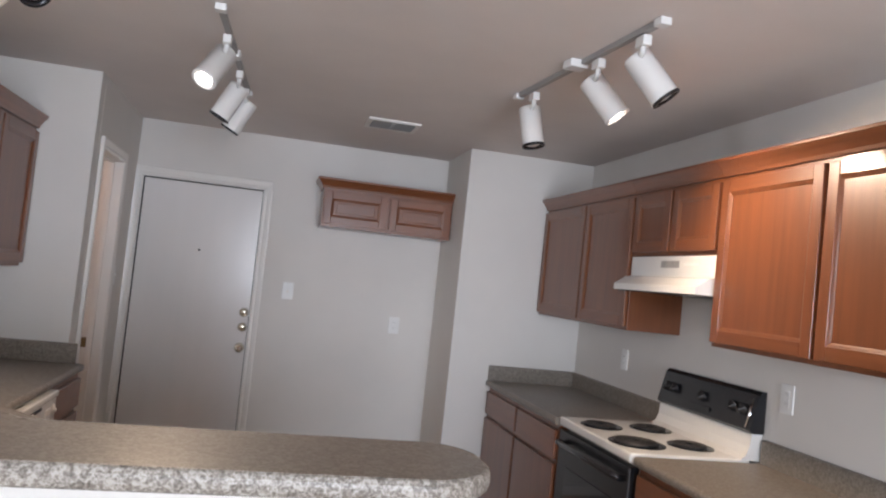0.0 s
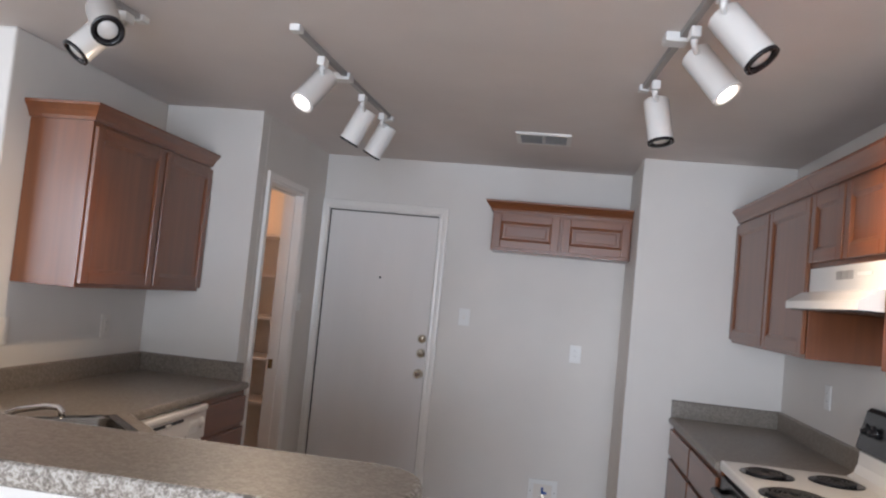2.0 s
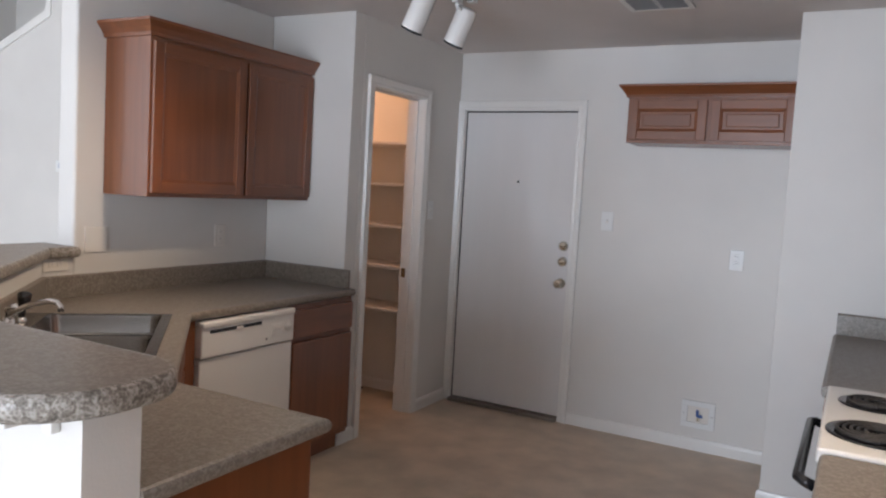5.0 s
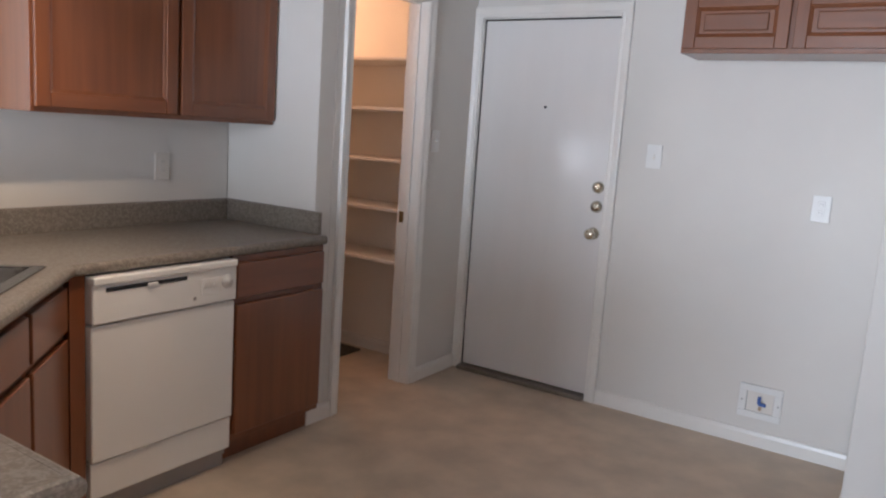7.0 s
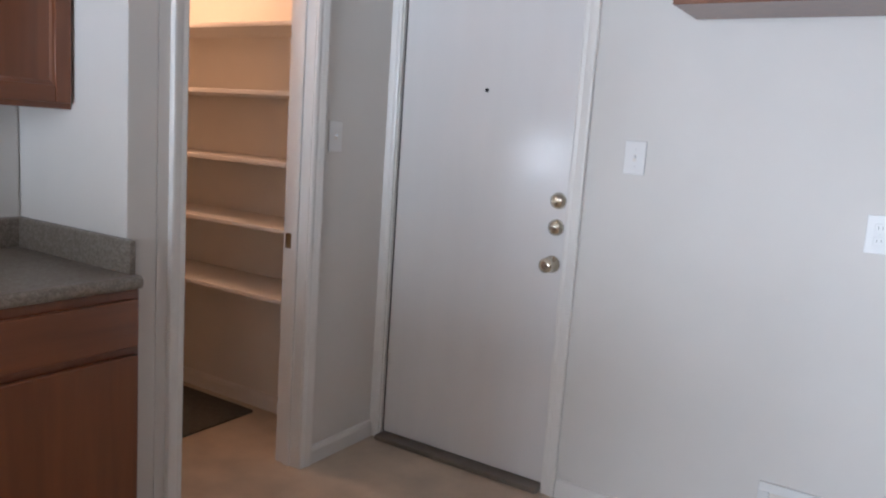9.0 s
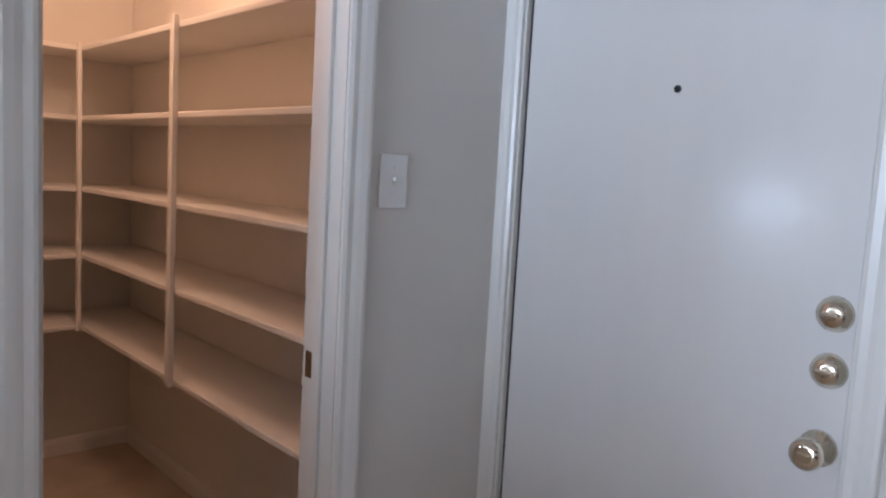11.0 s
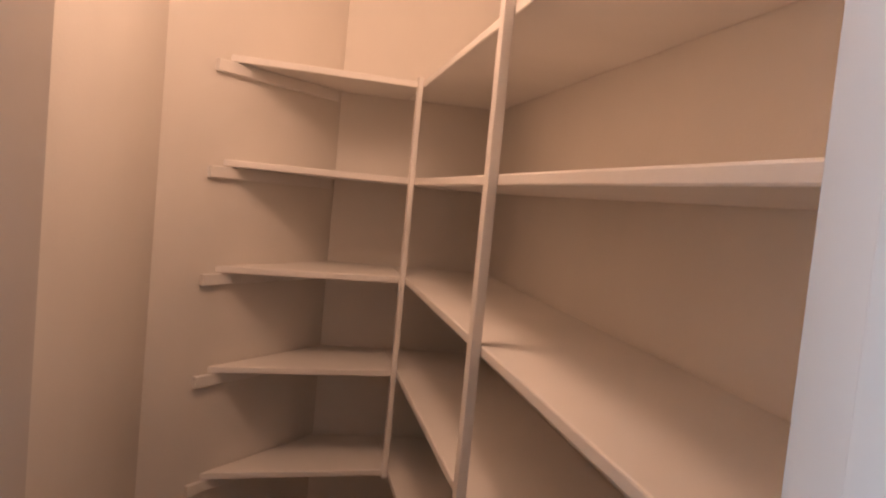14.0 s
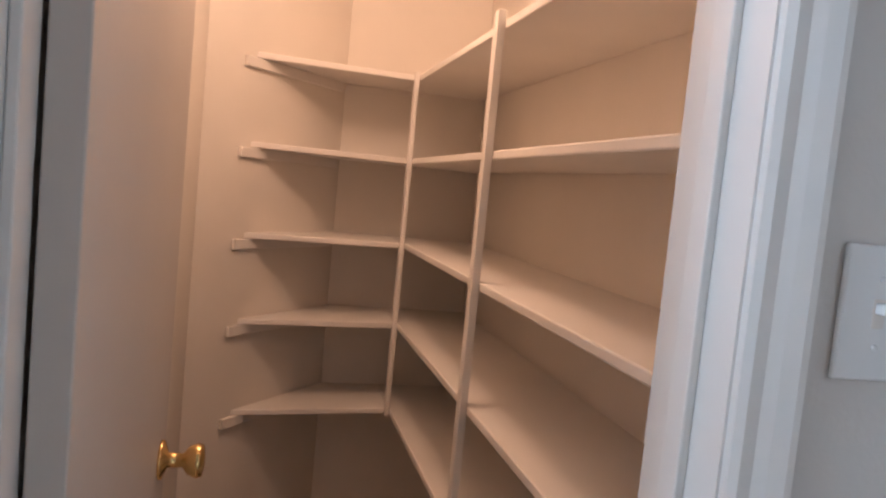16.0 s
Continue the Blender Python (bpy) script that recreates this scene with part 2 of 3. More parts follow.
structure("wall_fridge_niche", boxes((1.362, 2.25, 4.345, 5.0, 0, H), bevel=0.004), PAINT, "painted wall block beside the refrigerator niche")
structure("wall_sink", boxes((-1.52, -1.40, 2.46, 3.725, 0, H), bevel=0.012), PAINT, "painted wall behind the sink-side counter")
structure("wall_pier", boxes((-1.52, -0.82, 3.725, 3.83, 0, H), bevel=0.004), PAINT, "painted wall return beside the pantry")
PY0, PY1 = 3.935, 4.514
structure("wall_pantry", boxes((-0.94, -0.82, 3.831, PY0 - 0.015, 0, H), (-0.94, -0.82, PY1 + 0.015, 5.0, 0, H), (-0.94, -0.82, PY0 - 0.015, PY1 + 0.015, 2.075, H)), PAINT, "painted wall with the pantry doorway")
structure("wall_pantry_south", boxes((-2.63, -0.94, 3.84, 3.925, 0, H)), PANTRY_PAINT, "cream painted pantry side wall")
structure("wall_pantry_slant", slab([(-2.545, 3.925), (-3.07, 4.370), (-3.19, 4.30), (-2.63, 3.84)], 0, H, 0), PANTRY_PAINT, "cream painted slanted pantry wall")
structure("wall_pantry_west", boxes((-3.19, -3.07, 4.301, 5.0, 0, H)), PANTRY_PAINT, "cream painted pantry end wall")
structure("wall_pantry_north", boxes((-3.069, -0.94, 4.895, 4.999, 0, H)), PANTRY_PAINT, "cream painted pantry wall behind the long shelves")
structure("wall_west", boxes((-6.1, -6.0, -4.6, -2.85, 0, 3.9), (-6.1, -6.0, -1.85, 5.12, 0, 3.9), (-6.1, -6.0, -2.85, -1.85, 0, 0.95), (-6.1, -6.0, -2.85, -1.85, 3.25, 3.9)), PAINT, "painted living room wall")
structure("wall_living_north", merged(slab([(-6.0, 0.0), (-3.08, 0.0), (-3.08, 2.0), (-2.96, 2.12), (-2.6, 2.12), (-2.6, 0.0), (-1.54, 0.0), (-1.54, 3.88), (-1.9, 3.88), (-3.48, 2.72), (-3.48, 2.57), (-6.0, 1.65)], 0, 0.12, 0)), PAINT, "painted living room wall with a sloped stair edge").matrix_basis = Matrix(((1, 0, 0, 0), (0, 0, -1, 3.83), (0, 1, 0, 0), (0, 0, 0, 1)))
structure("wall_upper_north", boxes((-6.0, 2.4, 5.0, 5.12, H + 0.12, 3.9), (-6.0, -3.72, 5.0, 5.12, 0, H + 0.12)), PAINT, "painted wall above and beside the pantry")
structure("wall_south", boxes((-6.0, -5.85, -4.6, -4.48, 0, 3.9), (-4.15, -0.25, -4.6, -4.48, 0, 3.9), (2.05, 2.27, -4.6, -4.48, 0, 3.9),
                              (-5.85, -4.15, -4.6, -4.48, 0, 0.9), (-5.85, -4.15, -4.6, -4.48, 2.6, 3.9),
                              (-0.25, 2.05, -4.6, -4.48, 2.15, 3.9)), PAINT, "painted wall with windows and patio door")

# peninsula half wall, dining side to sink corner
structure("wall_peninsula", slab([(0.58, 1.095), (0.58, 1.215), (-0.305, 1.215), (-1.40, 2.31), (-1.40, 2.459), (-1.52, 2.459), (-1.52, 2.26), (-0.355, 1.095)], 0, 1.095, 0.012, 3), PAINT, "white painted half wall under the bar")


# ---- kitchen joinery ----
def cabinet_door(parent, x0, x1, z0, z1, raised=False, name="door"):
    s = 0.052
    panel = [(x0 + s - 0.004, x1 - s + 0.004, -0.009, -0.002, z0 + s - 0.004, z1 - s + 0.004)]
    door = part(name, boxes(*panel, bevel=0.002), OAKH if raised else OAK, parent)
    if raised:
        part("raised_panel", boxes((x0 + s + 0.032, x1 - s - 0.032, -0.016, -0.0085, z0 + s + 0.025, z1 - s - 0.025), bevel=0.005), OAKH, door)
    for a, b in ((x0, x0 + s), (x1 - s, x1)):
        part("stile", boxes((a, b, -0.020, -0.001, z0, z1), bevel=0.0035), OAK, door)
    for a, b in ((z0, z0 + s), (z1 - s, z1)):
        part("rail", boxes((x0 + s, x1 - s, -0.0195, -0.0015, a, b), bevel=0.003), OAKH, door)
    part("bead", sweep([(x0 + s, z0 + s), (x1 - s, z0 + s), (x1 - s, z1 - s), (x0 + s, z1 - s), (x0 + s, z0 + s)],
                       [(0.0, 0.010), (0.0, 0.017), (-0.007, 0.014), (-0.013, 0.0095), (-0.013, 0.0092)], Matrix(((1, 0, 0, 0), (0, 0, -1, 0), (0, 1, 0, 0), (0, 0, 0, 1)))), OAK, door)
    return door


def drawer_front(parent, x0, x1, z0, z1):
    return part("drawer_front", boxes((x0, x1, -0.020, -0.001, z0, z1), bevel=0.005, seg=3), OAKH, parent)


CROWN = [(0.0, 0.0), (0.012, 0.0), (0.016, 0.014), (0.030, 0.036), (0.044, 0.052), (0.050, 0.058), (0.050, 0.070), (0.0, 0.070)]


def wall_cabinet(m, w, d, h, doors, label, crown, raised=False, light_rail=False):
    c = thing("wall_cabinet", m, label, "cabinet", "hanging kitchen cabinets")
    part("body", boxes((0, w, 0, d, 0, h), bevel=0.002), OAK, c)
    n = len(doors) - 1
    for a, b in zip(doors, doors[1:]):
        cabinet_door(c, a + 0.010, b - 0.010, 0.018, h - 0.03, raised)
    part("crown_moulding", sweep(crown, [(o, u + h - 0.012) for o, u in CROWN]), OAKH, c)
    return c


def base_cabinet(m, w, d, splits, label, drawer=True, hollow=False):
    c = thing("base_cabinet", m, label, "cabinet", "floor kitchen cabinets")
    part("body", boxes((0, w, 0, d, 0.10, 0.70 if hollow else 0.872), bevel=0.002), OAK, c)
    if hollow:
        part("face_frame", boxes((0, w, 0, 0.019, 0.70, 0.872), bevel=0.002), OAK, c)
    part("toe_kick", boxes((0.002, w - 0.002, 0.06, d, 0, 0.099)), OAK, c)
    for a, b in zip(splits, splits[1:]):
        if drawer:
            drawer_front(c, a + 0.012, b - 0.012, 0.70, 0.845)
        part("door", boxes((a + 0.012, b - 0.012, -0.020, -0.001, 0.13, 0.675), bevel=0.005, seg=3), OAK, c)
    return c


# hanging units on the range wall; local x runs towards the dining side
UX = 1.945
R = lambda y, z, x=UX: pose(x, y, z, 0, 0, -90)
wall_cabinet(R(4.343, 1.385), 1.296, 0.303, 0.715, (0, 0.685, 1.296), "reddish-brown oak wall cabinet with two panelled doors", [(0, 0.0), (1.296, 0.0)])
wall_cabinet(R(3.045, 1.765), 0.757, 0.303, 0.335, (0, 0.372, 0.757), "short reddish-brown oak wall cabinet above the hood", [(0, 0), (0.757, 0)])
wall_cabinet(R(2.286, 1.385), 1.20, 0.303, 0.715, (0, 0.610, 1.20), "tall reddish-brown oak wall cabinet with panelled doors", [(0, 0), (1.20, 0), (1.20, 0.303)])
# sink wall
wall_cabinet(pose(-1.10, 2.605, 1.384, 0, 0, 90), 1.118, 0.298, 0.722, (0, 0.59, 1.118), "reddish-brown oak wall cabinet with glossy end panel", [(0, 0.298), (0, 0), (1.118, 0)])
# over the refrigerator niche
wall_cabinet(pose(0.446, 4.715, 1.828), 0.914, 0.284, 0.275, (0.0, 0.457, 0.914), "small oak cabinet hung above the refrigerator niche", [(0, 0.284), (0, 0), (0.914, 0)], raised=True)

base_cabinet(pose(1.655, 4.343, 0, 0, 0, -90), 1.255, 0.593, (0, 0.63, 1.255), "oak base cabinet with drawers beside the range")
base_cabinet(pose(1.682, 2.296, 0, 0, 0, -90), 1.20, 0.566, (0, 0.6, 1.20), "oak base cabinet on the dining side of the range")
base_cabinet(pose(-0.755, 3.200, 0, 0, 0, 90), 0.522, 0.64, (0, 0.522), "oak base cabinet with one drawer beside the pantry")
base_cabinet(pose(0.008, 1.747, 0, 0, 0, 135), 1.085, 0.42, (0, 0.36, 0.72, 1.085), "oak corner sink base cabinet with slanted front", hollow=True)
pen = base_cabinet(pose(0.555, 1.742, 0, 0, 0, 180), 0.53, 0.525, (0, 0.53), "oak peninsula base cabinet with plain end panel")
part("filler", boxes((-0.79, -0.756, 2.535, 2.588, 0.0, 0.872)), OAK, None)
tagged(bpy.data.objects["filler"], "narrow oak filler strip beside the dishwasher", "filler")

# worktops
EDGE = [(0.0, 0.0), (0.010, 0.0), (0.017, 0.004), (0.021, 0.012), (0.022, 0.020), (0.021, 0.028), (0.016, 0.035), (0.009, 0.038), (0.0, 0.038)]


def nosing(path):
    return sweep(path, [(o - 0.001, u + 0.8745) for o, u in EDGE])


def sink_point(a, b, z=0.0):
    """a: along the slanted front, b: out from the corner."""
    return (-0.648 + (a + b) * 0.7071, 1.973 + (b - a) * 0.7071, z)


top = thing("worktop", pose(0, 0, 0), "grey-brown speckled laminate worktop round the corner sink", "worktop")
outer = [(-1.399, 2.314), (-0.301, 1.217), (0.568, 1.217), (0.568, 1.757), (0.025, 1.757), (-0.752, 2.534), (-0.752, 3.723), (-1.399, 3.723)]
hole = [sink_point(a, b)[:2] for a, b in ((0.40, -0.25), (0.40, 0.25), (-0.40, 0.25), (-0.40, -0.25))]
bm = bmesh.new()
vo = [[bm.verts.new((x, y, z)) for x, y in outer] for z in (0.876, 0.912)]
vh = [[bm.verts.new((x, y, z)) for x, y in hole] for z in (0.876, 0.912)]
for k in range(8):
    bm.faces.new((vo[0][k], vo[0][(k + 1) % 8], vo[1][(k + 1) % 8], vo[1][k]))
for k in range(4):
    bm.faces.new((vh[0][k], vh[0][(k + 1) % 4], vh[1][(k + 1) % 4], vh[1][k]))
for lv in (0, 1):
    o, h = vo[lv], vh[lv]
    for f in ((o[0], o[1], h[0], h[3]), (o[1], o[2], o[3], o[4], h[1], h[0]), (o[4], o[5], h[2], h[1]), (o[5], o[6], o[7], o[0], h[3], h[2])):
        bm.faces.new(f)
bmesh.ops.recalc_face_normals(bm, faces=bm.faces[:])
part("slab", bm, LAM, top)
part("front_edge", nosing([(0.568, 1.217), (0.568, 1.757), (0.025, 1.757), (-0.752, 2.534), (-0.752, 3.721)]), LAM, top)
SPLASH = [(0.0, 0.9125), (0.019, 0.9125), (0.019, 1.006), (0.015, 1.012), (0.0, 1.014)]
part("backsplash", sweep([(-0.775, 3.724), (-1.399, 3.724), (-1.399, 2.312), (-0.305, 1.218)][::-1], SPLASH), LAM, top)

top = thing("worktop", pose(0, 0, 0), "grey-brown speckled laminate worktop beside the range", "worktop")
part("slab", boxes((1.645, 2.248, 3.084, 4.343, 0.8745, 0.9125)), LAM, top)
part("front_edge", nosing([(1.645, 3.084), (1.645, 4.342)][::-1]), LAM, top)
part("backsplash", sweep([(1.635, 4.344), (2.249, 4.344), (2.249, 3.086)], SPLASH), LAM, top)
top = thing("worktop", pose(0, 0, 0), "grey-brown speckled laminate worktop on the dining side", "worktop")
part("slab", boxes((1.672, 2.248, 1.08, 2.300, 0.8745, 0.9125)), LAM, top)
part("front_edge", nosing([(2.24, 1.08), (1.672, 1.08), (1.672, 2.299)][::-1]), LAM, top)
part("backsplash", sweep([(2.249, 2.298), (2.249, 1.085)], SPLASH), LAM, top)

# raised bar on the half wall
bar = rounded([(0.650, 0.950, 0.16), (0.640, 1.281, 0.11), (-0.340, 1.281, 0), (-1.375, 2.316, 0), (-1.375, 2.457, 0), (-1.605, 2.457, 0), (-1.605, 2.206, 0), (-0.349, 0.950, 0)], 12)
bar_top = thing("bar_top", pose(0, 0, 0), "speckled grey laminate bar top with a rounded end", "bar top")
part("surface", slab(bar, 1.096, 1.1415, 0), LAM, bar_top)
part("edge_band", sweep([(0.1, 0.950), *[tuple(p) for p in bar], (0.1, 0.950)], [(o * 0.68 - 0.001, 1.0955 + u * 1.224) for o, u in EDGE]), LAM_DAYLIT, bar_top, "rounded laminate edge, speckles brightened to look daylit")
part("support_bracket", boxes((0.50, 0.525, 0.995, 1.094, 1.070, 1.0955), (0.50, 0.525, 1.075, 1.094, 1.040, 1.071), bevel=0.003), TRIM)
tagged(bpy.data.objects["support_bracket"], "small white bracket under the bar top", "bracket")

# ---- sink and tap ----
SM = Matrix.Translation((-0.648, 1.973, 0)) @ pose(0, 0, 0, 0, 0, -45)
sink = thing("kitchen_sink", SM, "double-bowl stainless steel kitchen sink in the corner", "sink")


def bowl(x0, x1, y0, y1, z, depth):
    o = rounded([(x0, y0, 0.05), (x1, y0, 0.05), (x1, y1, 0.05), (x0, y1, 0.05)], 5)
    c = Vector(((x0 + x1) / 2, (y0 + y1) / 2))
    b = bmesh.new()
    rows = [[b.verts.new((c.x + (p.x - c.x) * k, c.y + (p.y - c.y) * k, z - dz)) for p in o] for k, dz in ((1, 0), (0.985, 0.012), (0.95, depth - 0.02), (0.88, depth), (0.15, depth + 0.004))]
    for r0, r1 in zip(rows, rows[1:]):
        for i in range(len(o)):
            f = b.faces.new((r0[i], r1[i], r1[(i + 1) % len(o)], r0[(i + 1) % len(o)]))
            f.smooth = True
    b.faces.new(rows[-1])
    return b


for x0, x1 in ((-0.395, -0.015), (0.015, 0.395)):
    part("bowl", bowl(x0, x1, -0.19, 0.235, 0.9165, 0.17), STEEL, sink)
part("rim", boxes((-0.42, 0.42, 0.233, 0.27, 0.913, 0.918), (-0.42, 0.42, -0.28, -0.188, 0.913, 0.918), (-0.42, -0.393, -0.19, 0.235, 0.913, 0.918),
                  (0.393, 0.42, -0.19, 0.235, 0.913, 0.918), (-0.017, 0.017, -0.19, 0.235, 0.913, 0.918)), STEEL, sink)
tap = thing("kitchen_tap", SM @ pose(0, -0.235, 0.918), "chrome kitchen tap with a low swivel spout", "tap")
part("base_plate", boxes((-0.11, 0.11, -0.025, 0.025, 0, 0.012), bevel=0.005), CHROME, tap)
part("body", lathe([(0.027, 0.0), (0.026, 0.04), (0.022, 0.055), (0.012, 0.06)], 16), CHROME, tap)
part("spout", tube([(0, 0, 0.045), (0.02, 0.03, 0.08), (0.07, 0.09, 0.115), (0.125, 0.155, 0.135), (0.15, 0.185, 0.135), (0.157, 0.195, 0.122), (0.158, 0.196, 0.105)], 0.010), CHROME, tap)
part("lever", tube([(0, 0, 0.06), (0.0, -0.005, 0.085), (0.01, 0.03, 0.10)], 0.008), CHROME, tap)
spray = thing("side_sprayer", SM @ pose(-0.17, -0.235, 0.918), "black sink side sprayer in its chrome holder", "sprayer")
part("holder", lathe([(0.024, 0), (0.022, 0.02), (0.014, 0.03)], 14), CHROME, spray)
part("head", lathe([(0.012, 0.03), (0.014, 0.07), (0.022, 0.09), (0.024, 0.115), (0.012, 0.122)], 14, pose(0, 0, 0, -8, 0, 0)), BLACK, spray)

# ---- dishwasher ----
dw = thing("dishwasher", pose(-0.752, 2.590, 0, 0, 0, 90), "white built-in dishwasher under the worktop", "dishwasher")
part("tub", boxes((0.004, 0.604, 0.02, 0.6, 0.05, 0.868)), GREY, dw)
part("door", boxes((0.004, 0.604, -0.022, 0.019, 0.222, 0.700), bevel=0.006), WHITE, dw)
panel = part("control_panel", merged(boxes((0.004, 0.604, -0.032, 0.019, 0.706, 0.842), bevel=0.007, seg=3), boxes((0.004, 0.604, -0.040, 0.019, 0.838, 0.868), bevel=0.008, seg=3)), WHITE, dw)
part("handle_slot", boxes((0.05, 0.37, -0.0345, -0.028, 0.814, 0.829), bevel=0.002), BLACK, panel)
part("latch", boxes((0.205, 0.245, -0.041, -0.030, 0.812, 0.826), bevel=0.003), WHITE, panel)
part("dial", lathe([(0.027, 0), (0.026, 0.006), (0.011, 0.009), (0.009, 0.016), (0.003, 0.017)], 20, pose(0.555, -0.031, 0.785, 90, 0, 0)), PLASTIC, panel)
part("button_panel", boxes((0.435, 0.515, -0.0345, -0.030, 0.745, 0.805), bevel=0.002), PLASTIC, panel)
for k in range(3):
    part("button", boxes((0.442 + k * 0.024, 0.460 + k * 0.024, -0.038, -0.033, 0.775, 0.797), bevel=0.002), WHITE, panel)
part("button", boxes((0.400, 0.411, -0.0345, -0.028, 0.733, 0.745)), GREY, panel)
part("kick_plate", boxes((0.004, 0.604, -0.012, 0.02, 0.085, 0.216), bevel=0.005), WHITE, dw)
part("toe_strip", boxes((0.004, 0.604, 0.03, 0.07, 0.0, 0.085)), GREY, dw)

# ---- range and hood ----
rg = thing("kitchen_range", pose(1.678, 3.079, 0, 0, 0, -90), "white electric coil range with black oven door and backguard", "range")
W = 0.764
part("body", boxes((0.004, W - 0.004, 0.02, 0.562, 0.02, 0.878)), WHITE, rg)
part("cooktop", boxes((0.0, W, -0.035, 0.52, 0.880, 0.922), bevel=0.010, seg=3), WHITE, rg)
oven = part("oven_door", boxes((0.006, W - 0.006, -0.030, 0.018, 0.245, 0.862), bevel=0.006), BLACK, rg)
part("window", boxes((0.12, W - 0.12, -0.034, -0.029, 0.38, 0.70), bevel=0.002), GLASS, oven)
part("handle", merged(tube([(0.07, -0.032, 0.80), (0.07, -0.058, 0.81), (0.09, -0.072, 0.812), (W - 0.09, -0.072, 0.812), (W - 0.07, -0.058, 0.81), (W - 0.07, -0.032, 0.80)], 0.014)), BLACK, oven)
part("storage_drawer", boxes((0.006, W - 0.006, -0.026, 0.018, 0.06, 0.235), bevel=0.006), BLACK, rg)
for bx, by, br in ((0.20, 0.10, 0.082), (0.56, 0.10, 0.105), (0.20, 0.36, 0.082), (0.56, 0.36, 0.082)):
    burner = part("burner", lathe([(br + 0.020, 0.0), (br + 0.018, 0.005), (br + 0.006, 0.004), (br * 0.5, 0.0005), (0.01, 0.0005)], 28, pose(bx, by, 0.9215)), BLACK, rg)
    turns = 4.0 if br < 0.1 else 5.0
    spiral = [(bx + (0.018 + (br - 0.022) * s / 90) * math.cos(s * turns * 2 * math.pi / 90), by + (0.018 + (br - 0.022) * s / 90) * math.sin(s * turns * 2 * math.pi / 90), 0.931) for s in range(91)]
    part("coil", tube(spiral, 0.0055, 6), COIL, burner)
part("riser", sweep([(0.0, 0.0), (W, 0.0)], [(-0.53, 0.918), (-0.470, 0.922), (-0.495, 0.940), (-0.510, 0.975), (-0.515, 1.030), (-0.567, 1.030), (-0.567, 0.918)]), WHITE, rg)
guard = part("backguard", sweep([(-0.004, 0.0), (W + 0.004, 0.0)], [(-0.515, 1.032), (-0.498, 1.045), (-0.535, 1.195), (-0.55, 1.21), (-0.570, 1.21), (-0.570, 1.032)]), BLACK, rg)
for kx in (0.07, 0.14, 0.38, 0.62, 0.69):
    part("knob", lathe([(0.030, 0.0), (0.028, 0.010), (0.014, 0.013), (0.013, 0.030), (0.004, 0.031)], 18, pose(kx, 0.517, 1.125, 104, 0, 0)), BLACK, guard)
part("end_strip", tube([(W - 0.028, 0.500, 1.052), (W - 0.028, 0.531, 1.172)], 0.006, 8), CHROME, guard, "bright metal strip at the end")
part("clock_panel", boxes((0.30, 0.46, 0.500, 0.512, 1.062, 1.085)), GLASS, guard)

hood = thing("range_hood", pose(1.945, 3.041, 1.590, 0, 0, -90), "white under-cabinet range hood above the range", "hood")
part("shell", sweep([(0.0, 0.0), (0.751, 0.0)], [(0.095, 0.0), (0.095, 0.030), (0.035, 0.070), (0.006, 0.076), (0.006, 0.172), (-0.30, 0.172), (-0.30, 0.0)]), WHITE, hood)
part("underside", boxes((0.02, 0.731, -0.08, 0.29, -0.006, 0.001)), BLACK, hood)
for k in range(3):
    part("vent_grille", boxes((0.30 + k * 0.055, 0.348 + k * 0.055, -0.009, -0.004, 0.118, 0.150)), GREY, hood)
part("switch", boxes((0.50, 0.62, -0.009, -0.004, 0.128, 0.140)), PLASTIC, hood)

# ---- entry door ----
door = thing("door_entry", pose(-0.764, 5.012, 0.03), "closed white painted entry door with brass locks", "door", "", "structure")
part("slab", boxes((0.004, 0.800, 0, 0.042, 0, 2.007), bevel=0.002), DOORP, door)


def rose(parent, x, z, knob):
    m = pose(x, 0, z, 90, 0, 0)
    if knob:
        k = part("knob", lathe([(0.034, 0), (0.033, 0.006), (0.016, 0.012), (0.013, 0.028), (0.024, 0.036), (0.030, 0.048), (0.028, 0.060), (0.015, 0.066)], 22, m), NICKEL, parent, "round brass door knob")
        part("keyhole", boxes((x - 0.010, x + 0.010, -0.0675, -0.065, z - 0.003, z + 0.003)), NICKEL, k)
    else:
        k = part("deadbolt", lathe([(0.033, 0), (0.031, 0.008), (0.024, 0.014), (0.022, 0.018), (0.008, 0.019)], 22, m), NICKEL, parent, "round brass deadbolt with thumb turn")
        part("thumb_turn", boxes((x - 0.015, x + 0.015, -0.032, -0.016, z - 0.005, z + 0.005), bevel=0.003), NICKEL, k)


rose(door, 0.764, 1.137, False)
rose(door, 0.764, 1.034, False)
rose(door, 0.760, 0.890, True)
part("peephole", lathe([(0.008, 0), (0.008, 0.004), (0.004, 0.005)], 12, pose(0.414, 0, 1.544, 90, 0, 0)), BLACK, door)
CASING = [(0.0, 0.0), (0.0, 0.010), (0.008, 0.014), (0.022, 0.012), (0.034, 0.016), (0.050, 0.019), (0.058, 0.018), (0.060, 0.014), (0.060, 0.0)]
UPR = Matrix(((1, 0, 0, 0), (0, 0, -1, 0), (0, 1, 0, 0), (0, 0, 0, 1)))
fr = thing("door_frame_entry", pose(0, 5.0, 0), "white painted entry door frame and moulded casing", "door frame", "", "structure")
part("casing", sweep([(DX1, 0.0), (DX1, 2.052), (DX0, 2.052), (DX0, 0.0)], CASING, UPR), TRIM, fr)
